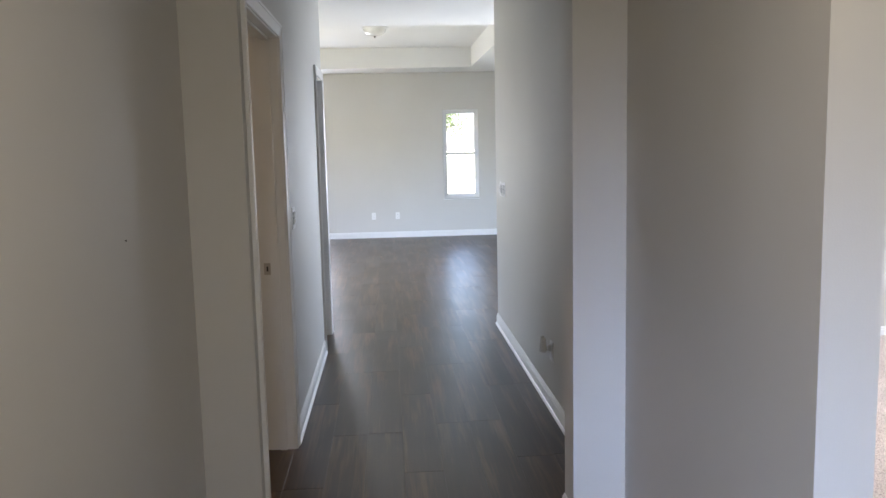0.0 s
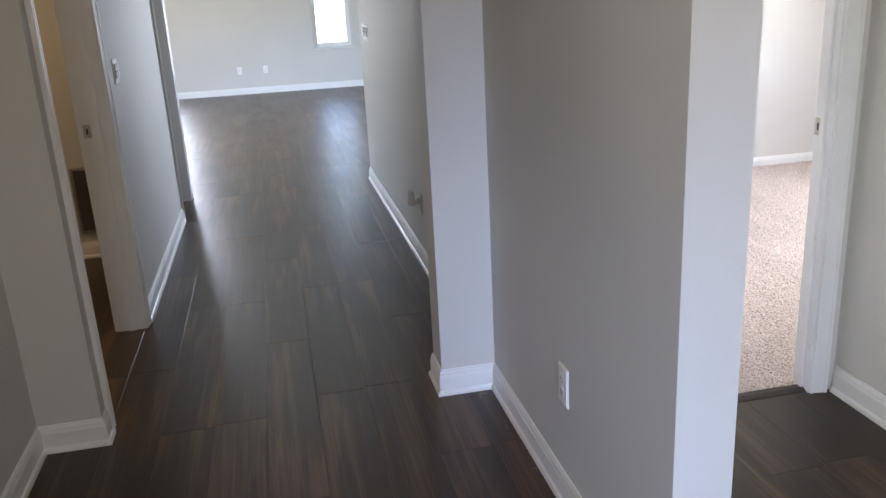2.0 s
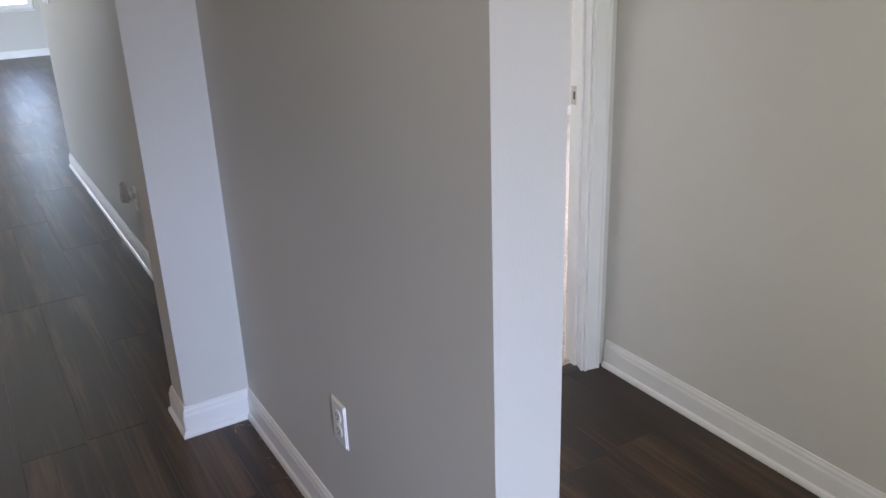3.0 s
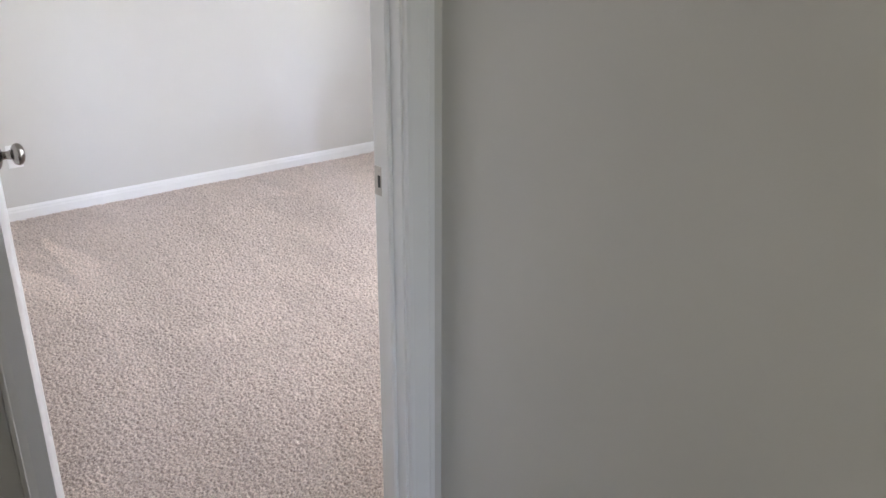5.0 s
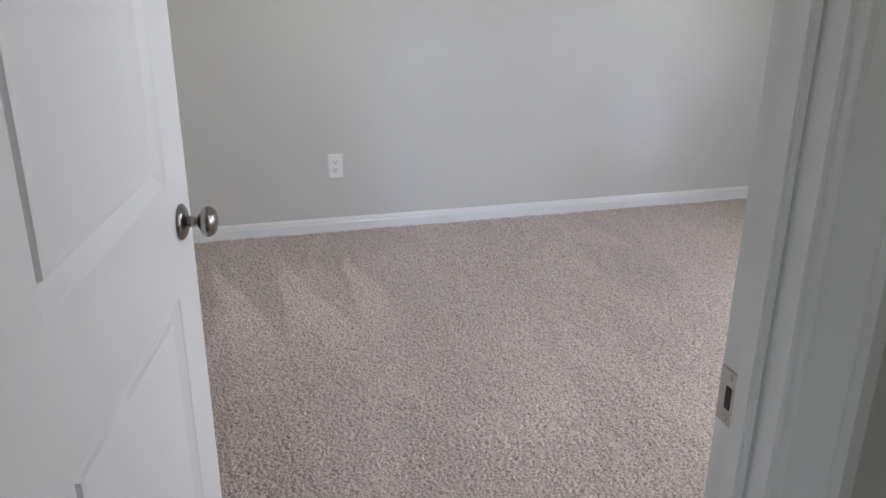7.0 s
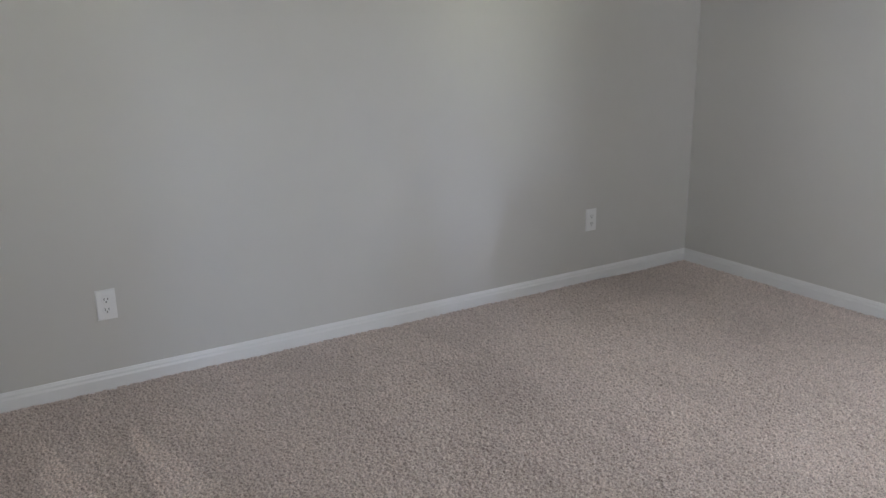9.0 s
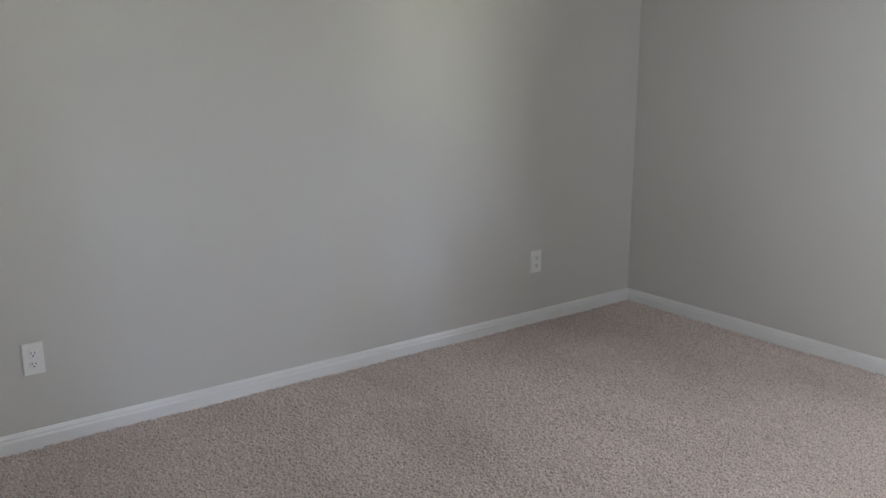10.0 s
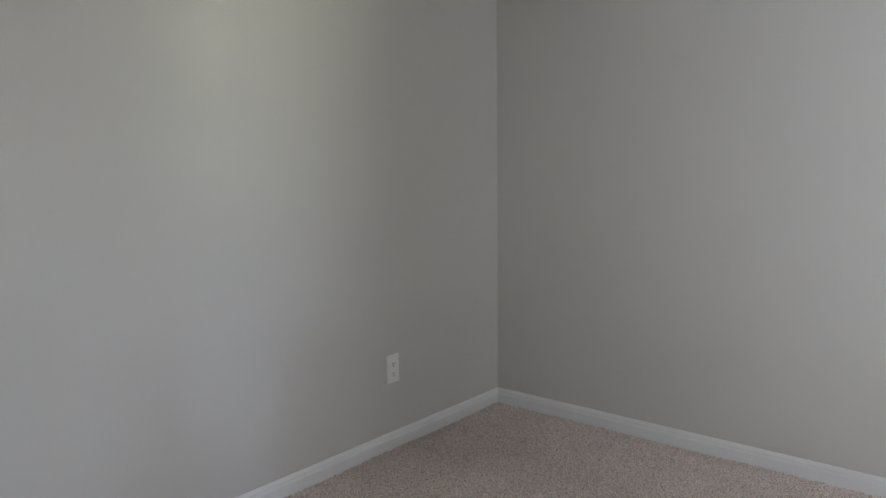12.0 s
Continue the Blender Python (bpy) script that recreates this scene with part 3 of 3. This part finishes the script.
# ---- windows ----
def window(name, width, height, depth, m, label):
    """A white vinyl single-hung window; x across, z up from the sill, y outwards from the inner wall face."""
    root = tagged(thing(name, label, "window", m), kind="structure")
    set_in = depth - 0.07
    for nm, b in (("window_frame", (0, 0.032, 0, height)), ("window_frame", (width - 0.032, width, 0, height)), ("window_frame", (0.032, width - 0.032, height - 0.032, height)), ("window_frame", (0.032, width - 0.032, 0, 0.038))):
        bm = bmesh.new()
        box(bm, b[0], b[1], set_in, depth - 0.005, b[2], b[3], 0.003)
        part(nm, bm, VINYL, root)
    mid = height * 0.505
    for nm, z0, z1, y0, y1 in (("upper_sash", mid - 0.02, height - 0.032, set_in + 0.036, set_in + 0.058), ("lower_sash", 0.038, mid + 0.02, set_in + 0.008, set_in + 0.032)):
        bm = bmesh.new()
        rail = 0.034
        for b in ((0.032, 0.032 + rail, z0, z1), (width - 0.032 - rail, width - 0.032, z0, z1), (0.032 + rail, width - 0.032 - rail, z0, z0 + rail), (0.032 + rail, width - 0.032 - rail, z1 - rail, z1)):
            box(bm, b[0], b[1], y0, y1, b[2], b[3], 0.002)
        sash = part(nm, bm, VINYL, root)
        bm = bmesh.new()
        box(bm, 0.032 + rail - 0.004, width - 0.032 - rail + 0.004, (y0 + y1) / 2 - 0.002, (y0 + y1) / 2 + 0.002, z0 + rail - 0.004, z1 - rail + 0.004)
        pane = part("pane", bm, GLASS, sash, "clear window pane")
        pane.visible_shadow = False
    bm = bmesh.new()
    box(bm, width / 2 - 0.03, width / 2 + 0.03, set_in - 0.004, set_in + 0.008, mid + 0.004, mid + 0.018, 0.003)
    part("sash_lock", bm, VINYL, root)
    bm = bmesh.new()
    box(bm, -0.012, width + 0.012, -0.018, set_in, -0.019, 0.0, 0.004)
    part("window_sill", bm, TRIM, root)
    return root


for k, (s, e, low, high) in enumerate(F_WIN):
    window("window_%d" % (k + 1), e - s, high - low, 0.14, pose(s, Y_FAR, low), "tall white single-hung window bright with daylight")
for k, (s, e, low, high) in enumerate(B_WIN):
    window("window_%d" % (k + 3), e - s, high - low, 0.084, pose(e, Y_D2, low, 0, 0, 180), "white single-hung bedroom window")

for k, (s, e, low, high) in enumerate(E_WIN):
    window("window_%d" % (k + 5), e - s, high - low, 0.14, pose(X_E, e, low, 0, 0, -90), "white single-hung bedroom side window")


# ---- outlets and switches: x across the wall, z up, standing out towards -y ----
def plate(root, w, h):
    bm = bmesh.new()
    box(bm, -w / 2, w / 2, -0.0055, 0, -h / 2, h / 2)
    top = [e for e in bm.edges if all(v.co.y < -0.005 for v in e.verts)]
    bmesh.ops.bevel(bm, geom=top, offset=0.003, segments=3, affect="EDGES")
    return part("cover_plate", bm, PLASTIC, root)


def screw_head(root, x, z, y=-0.0055):
    bm = bmesh.new()
    lathe(bm, [(0.0, 0.0012), (0.0026, 0.0009), (0.0031, 0.0)], 12, Matrix.Translation((x, y, z)) @ Matrix.Rotation(math.pi / 2, 4, "X"))
    part("screw", bm, PLASTIC, root)


def outlet(m, label):
    root = thing("wall_outlet", label, "outlet", m, "wall outlets")
    plate(root, 0.070, 0.115)
    for z in (0.0195, -0.0195):
        bm = bmesh.new()
        made = lathe(bm, [(0.0, 0.0022), (0.0145, 0.0022), (0.0165, 0.0012), (0.0165, 0.0)], 28, Matrix.Translation((0, -0.0053, z)) @ Matrix.Rotation(math.pi / 2, 4, "X"))
        face = part("receptacle", bm, PLASTIC, root)
        for x, dz, hw, hh in ((-0.0062, 0.0025, 0.0011, 0.0046), (0.0062, 0.0025, 0.0011, 0.0038), (0.0, -0.0080, 0.0024, 0.0024)):
            bm = bmesh.new()
            box(bm, x - hw, x + hw, -0.0080, -0.0073, z + dz - hh, z + dz + hh)
            part("slot", bm, SLOT, face)
    screw_head(root, 0, 0)
    return root


def switch(m, gangs, label):
    root = thing("light_switch", label, "light switch", m)
    w = 0.070 + 0.046 * (gangs - 1)
    plate(root, w, 0.115)
    for g in range(gangs):
        x = (g - (gangs - 1) / 2) * 0.046
        bm = bmesh.new()
        box(bm, x - 0.0165, x + 0.0165, -0.0066, -0.0052, -0.0325, 0.0325)
        part("slot", bm, SLOT, root, "dark gap round the rockers")
        for z in (0.0165, -0.0165):
            bm = bmesh.new()
            box(bm, x - 0.0158, x + 0.0158, -0.0135, -0.0060, z - 0.0146, z + 0.0146, 0.0025)
            part("rocker", bm, PLASTIC, root)
        for z in (0.046, -0.046):
            screw_head(root, x, z)
    return root


outlet(pose(2.118, Y_N, 0.338), "white duplex outlet low on the bedroom wall")
outlet(pose(4.476, Y_N, 0.340), "white duplex outlet near the bedroom corner")
outlet(pose(X_B, 2.626, 0.372, 0, 0, -90), "white duplex outlet low on the foyer wall")
outlet(pose(X_S, 1.802, 0.366, 0, 0, -90), "white duplex outlet low on the side hall wall")
hall_outlet = outlet(pose(X_R, 4.86, 0.345, 0, 0, -90), "white duplex outlet behind a plug-in night light")
outlet(pose(-0.086, Y_FAR, 0.369), "white outlet low on the far great room wall")
outlet(pose(0.317, Y_FAR, 0.369), "white outlet low on the far great room wall")
switch(pose(X_L, 4.75, 1.152, 0, 0, 90), 2, "white stacked rocker switch beside the laundry doorway")
switch(pose(X_R, 6.69, 1.168, 0, 0, -90), 2, "white double stacked rocker switch near the great room")
switch(pose(X_R, 6.84, 1.168, 0, 0, -90), 2, "white double stacked rocker switch near the great room")

# a nail in the foyer wall
root = thing("nail", "small dark nail head in greige painted wall", "nail", pose(X_A, 2.65, 1.275))
bm = bmesh.new()
lathe(bm, [(0.0, 0.005), (0.0028, 0.0045), (0.003, 0.003), (0.0012, 0.0025), (0.0012, -0.004)], 14, Matrix.Rotation(math.pi / 2, 4, "Y"))
part("nail_head", bm, SLOT, root)

# plug-in night light in the hallway outlet
root = thing("night_light", "tan plug-in night light with a curved shade and chrome socket", "night light", pose(X_R, 4.86, 0.345, 0, 0, -90))
bm = bmesh.new()
box(bm, -0.017, 0.017, -0.026, -0.0079, 0.002, 0.036, 0.005)
part("housing", bm, PLASTIC, root, "white plug body")
bm = bmesh.new()
lathe(bm, [(0.0, 0.0), (0.012, 0.0), (0.0125, 0.004), (0.0105, 0.006), (0.0105, 0.016), (0.009, 0.020), (0.0, 0.020)], 24, Matrix.Translation((0, -0.040, 0.006)))
part("socket", bm, SATIN, root, "shiny chrome lamp socket", smooth=True)
bm = bmesh.new()
lathe(bm, [(0.0, 0.0), (0.006, 0.0), (0.009, 0.014), (0.0095, 0.022), (0.006, 0.036), (0.0, 0.042)], 20, Matrix.Translation((0, -0.040, 0.026)))
part("bulb", bm, GLOBE, root, "small frosted bulb", smooth=True)
bm = bmesh.new()
box(bm, -0.009, 0.009, -0.066, -0.024, 0.004, 0.009, 0.001)
part("clip", bm, SATIN, root)
# the shade: a bent sheet that stands before the bulb, a little wider at its foot
bm = bmesh.new()
rows = []
for z, r in ((0.000, 0.036), (0.004, 0.0365), (0.078, 0.030), (0.082, 0.0295)):
    for d in (0.0, -0.0022):
        rows.append([bm.verts.new((math.sin(b) * (r + d), -0.034 - math.cos(b) * (r + d), z)) for b in [radians(-80 + 10 * k) for k in range(17)]])
outer, inner = rows[0::2], rows[1::2]
for k in range(16):
    for s in range(3):
        bm.faces.new((outer[s][k], outer[s][k + 1], outer[s + 1][k + 1], outer[s + 1][k]))
        bm.faces.new((inner[s][k + 1], inner[s][k], inner[s + 1][k], inner[s + 1][k + 1]))
    bm.faces.new((outer[0][k + 1], outer[0][k], inner[0][k], inner[0][k + 1]))
    bm.faces.new((outer[3][k], outer[3][k + 1], inner[3][k + 1], inner[3][k]))
for k in (0, 16):
    for s in range(3):
        bm.faces.new((outer[s][k], outer[s + 1][k], inner[s + 1][k], inner[s][k]))
bmesh.ops.recalc_face_normals(bm, faces=bm.faces[:])
part("shade", bm, TAN, root, "tan translucent curved shade", smooth=True)

# dried paint smears on the tile along the foyer baseboard
verts, faces = [], []
rnd = random.Random(4)
for k in range(16):
    y = 3.33 - abs(rnd.gauss(0, 0.42))
    x = X_B - 0.021 - abs(rnd.gauss(0, 0.014))
    if rnd.random() < 0.35:
        x, y = X_B - rnd.uniform(0.02, 0.10), 3.35 - abs(rnd.gauss(0, 0.02))
    a, n, w = rnd.gauss(0.6, 0.5), rnd.uniform(0.008, 0.035), rnd.uniform(0.0007, 0.0020)
    u, v = Vector((-math.sin(a), math.cos(a))) * n / 2, Vector((math.cos(a), math.sin(a))) * w / 2
    at = len(verts)
    for z, s in ((0.0001, 1.0), (0.0006, 0.7)):
        verts += [(x + s * (i * u.x + q * v.x), y + s * (i * u.y + q * v.y), z) for i, q in ((-1, -1), (1, -0.4), (1, 0.5), (-1, 1))]
    faces += [(at + i, at + (i + 1) % 4, at + 4 + (i + 1) % 4, at + 4 + i) for i in range(4)] + [(at + 4, at + 5, at + 6, at + 7)]
me = bpy.data.meshes.new("paint_smears")
me.from_pydata(verts, [], faces)
me.materials.append(SMEAR)
tagged(new("paint_smears", me), "dried white paint smears along the baseboard", "paint smears", kind="stuff")

# ---- ceiling light of the great room ----
root = thing("ceiling_light", "white flush-mount ceiling light with a frosted bowl", "ceiling light", pose(0.06, 11.2, H_TRAY))
bm = bmesh.new()
lathe(bm, [(0.0, 0.0), (0.165, 0.0), (0.168, -0.010), (0.160, -0.024), (0.150, -0.026), (0.0, -0.026)], 48)
part("canopy", bm, VINYL, root, smooth=False)
bm = bmesh.new()
lathe(bm, [(0.152, -0.024), (0.146, -0.045), (0.125, -0.072), (0.090, -0.093), (0.045, -0.106), (0.012, -0.110), (0.0, -0.110)], 48)
part("shade", bm, GLOBE, root, "frosted white glass bowl", smooth=True)
bm = bmesh.new()
lathe(bm, [(0.012, -0.108), (0.014, -0.116), (0.010, -0.124), (0.006, -0.132), (0.0, -0.135)], 20)
part("finial", bm, NICKEL, root, "small nickel finial", smooth=True)

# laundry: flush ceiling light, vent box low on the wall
# the foyer fixture is unseen, added to carry its warm lamp
for x, y, lab in ((-1.2, 4.6, "small round flush ceiling light glowing warm"), (0.50, 1.0, "assumed small round flush foyer ceiling light glowing warm, out of view")):
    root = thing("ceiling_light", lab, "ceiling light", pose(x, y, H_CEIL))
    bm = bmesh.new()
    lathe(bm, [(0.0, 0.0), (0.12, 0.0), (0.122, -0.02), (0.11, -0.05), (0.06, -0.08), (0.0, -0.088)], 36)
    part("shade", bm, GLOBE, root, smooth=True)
root = thing("vent_box", "grey metal recessed vent box low in the laundry wall", "vent box", pose(-0.715, 5.72, 0.352))
for x0, x1, z0, z1 in ((-0.13, -0.112, -0.20, 0.20), (0.112, 0.13, -0.20, 0.20), (-0.112, 0.112, 0.182, 0.20), (-0.112, 0.112, -0.20, -0.182)):
    bm = bmesh.new()
    box(bm, x0, x1, -0.012, 0, z0, z1, 0.004)
    part("flange", bm, SATIN, root, "pale metal flange")
bm = bmesh.new()
box(bm, -0.112, 0.112, -0.003, 0, -0.182, 0.182)
part("back", bm, GRILLE, root, "dark metal back")


# ---- trees beyond the far windows ----
def tree(x, y, height, seed):
    rnd = random.Random(seed)
    root = thing("tree", "leafy broad tree on the lawn behind the house", "tree", pose(x, y, -0.36), "trees behind the house")
    bm = bmesh.new()
    tips = []

    def limb(a, b, r0, r1, sides=7):
        w = (b - a).normalized()
        s = w.orthogonal().normalized()
        t = w.cross(s)
        rings = [[bm.verts.new(p + (s * math.cos(q) + t * math.sin(q)) * r) for q in (2 * math.pi * k / sides for k in range(sides))] for p, r in ((a, r0), (a.lerp(b, 0.5) + s * r0 * 0.4, (r0 + r1) / 2), (b, r1))]
        for u, v in zip(rings, rings[1:]):
            for k in range(sides):
                bm.faces.new((u[k], u[(k + 1) % sides], v[(k + 1) % sides], v[k]))

    top = Vector((rnd.uniform(-0.2, 0.2), rnd.uniform(-0.2, 0.2), height * 0.55))
    limb(Vector((0, 0, -0.1)), top, height * 0.028, height * 0.016)
    for k in range(11):
        a = rnd.uniform(0, 6.28)
        start = Vector((0, 0, 0)).lerp(top, rnd.uniform(0.45, 1.0))
        end = start + Vector((math.cos(a), math.sin(a), rnd.uniform(0.5, 1.5))) * height * rnd.uniform(0.14, 0.26)
        limb(start, end, height * 0.010, height * 0.003, 5)
        tips += [end, start.lerp(end, 0.6)]
        for _ in range(3):
            b = rnd.uniform(0, 6.28)
            tip = end + Vector((math.cos(b), math.sin(b), rnd.uniform(-0.2, 0.9))) * height * 0.10
            limb(start.lerp(end, rnd.uniform(0.5, 1.0)), tip, height * 0.004, height * 0.0015, 4)
            tips.append(tip)
    part("trunk", bm, BARK, root)
    bm = bmesh.new()
    for tip in tips:
        for _ in range(60):
            c = tip + Vector((rnd.gauss(0, 1), rnd.gauss(0, 1), rnd.gauss(0, 0.8))) * height * 0.05
            s = height * rnd.uniform(0.008, 0.016)
            turn = Euler((rnd.uniform(0, 6), rnd.uniform(0, 6), rnd.uniform(0, 6))).to_matrix()
            bm.faces.new([bm.verts.new(c + turn @ Vector(v) * s) for v in ((-1, 0, 0.1), (0, -0.5, 0), (1, 0, 0.1), (0, 0.5, 0))])
    part("crown", bm, LEAF, root, "loose green foliage")


for k, (x, y, h) in enumerate(((2.6, 47, 6.5), (8.2, 46, 8), (0.2, 54, 8.5), (-5.2, 41, 8), (11.5, 50, 9))):
    tree(x, y, h, 11 + k)

# ---- floor planks, last ----
P_W, P_L, GAP = 0.1835, 1.21, 0.0013


def plank_mesh(w, length):
    """One plank with eased edges, about its own middle; its top lies at 0."""
    bm = bmesh.new()
    b = 0.0006
    low = [(-w / 2, -length / 2), (w / 2, -length / 2), (w / 2, length / 2), (-w / 2, length / 2)]
    rings = [[bm.verts.new((x, y, -0.006)) for x, y in low], [bm.verts.new((x, y, -b)) for x, y in low],
             [bm.verts.new((x - math.copysign(b, x), y - math.copysign(b, y), 0)) for x, y in low]]
    for a, c in zip(rings, rings[1:]):
        for k in range(4):
            bm.faces.new((a[k], a[(k + 1) % 4], c[(k + 1) % 4], c[k]))
    bm.faces.new(rings[-1])
    bmesh.ops.recalc_face_normals(bm, faces=bm.faces)
    return mesh_of("plank", bm, PLANK)


ZONES = [(X_L - 0.126, X_R, Y_FRONT, Y_FAR), (X_A, X_L - 0.126, Y_FRONT, Y_J), (X_R, X_S, Y_FRONT, Y_D2 - 0.02),
         (X_GL, X_L - 0.126, Y_HL, Y_FAR), (X_R, X_GR, Y_HR, Y_FAR), (-2.0, X_L - 0.126, Y_J + 0.12, 5.72)]
shared, far_pieces, count = {}, [], 0
cells = []
for zx0, zx1, zy0, zy1 in ZONES:
    k0, k1 = math.floor((zx0 - 0.029) / P_W), math.ceil((zx1 - 0.029) / P_W)
    for k in range(k0, k1):
        x0, x1 = max(0.029 + k * P_W + GAP / 2, zx0), min(0.029 + (k + 1) * P_W - GAP / 2, zx1)
        if x1 - x0 < 0.01:
            continue
        off = 4.86 + (k % 3) * P_L / 3 + 0.13 * ((k * 7) % 5 - 2)
        j0, j1 = math.floor((zy0 - off) / P_L), math.ceil((zy1 - off) / P_L)
        for j in range(j0, j1):
            y0, y1 = max(off + j * P_L + GAP / 2, zy0), min(off + (j + 1) * P_L - GAP / 2, zy1)
            if y1 - y0 > 0.01:
                cells.append((x0, x1, y0, y1))
cells.sort(key=lambda c: abs((c[2] + c[3]) / 2 - 3.6) + (6 if c[0] < -0.5 else 0))
verts, faces = [], []
for n, (x0, x1, y0, y1) in enumerate(cells):
    w, length = round(x1 - x0, 4), round(y1 - y0, 4)
    if n < 290:
        key = (w, length)
        if key not in shared:
            shared[key] = plank_mesh(w, length)
        ob = new("plank", shared[key])
        ob.parent = FLOOR
        ob.location = ((x0 + x1) / 2, (y0 + y1) / 2, 0)
    else:
        b, v = 0.0006, len(verts)
        ring = ((x0, y0, 1, 1), (x1, y0, -1, 1), (x1, y1, -1, -1), (x0, y1, 1, -1))
        verts += [(x, y, -0.006) for x, y, _, _ in ring] + [(x, y, -b) for x, y, _, _ in ring] + [(x + sx * b, y + sy * b, 0) for x, y, sx, sy in ring]
        for r in (0, 4):
            faces += [(v + r + k, v + r + (k + 1) % 4, v + r + 4 + (k + 1) % 4, v + r + 4 + k) for k in range(4)]
        faces.append((v + 8, v + 9, v + 10, v + 11))
me = bpy.data.meshes.new("floor_planks")
me.from_pydata(verts, [], faces)
me.materials.append(PLANK)
rest = tagged(new("floor_planks", me), "distant wood-look plank tiles", kind="stuff")
rest.parent = FLOOR
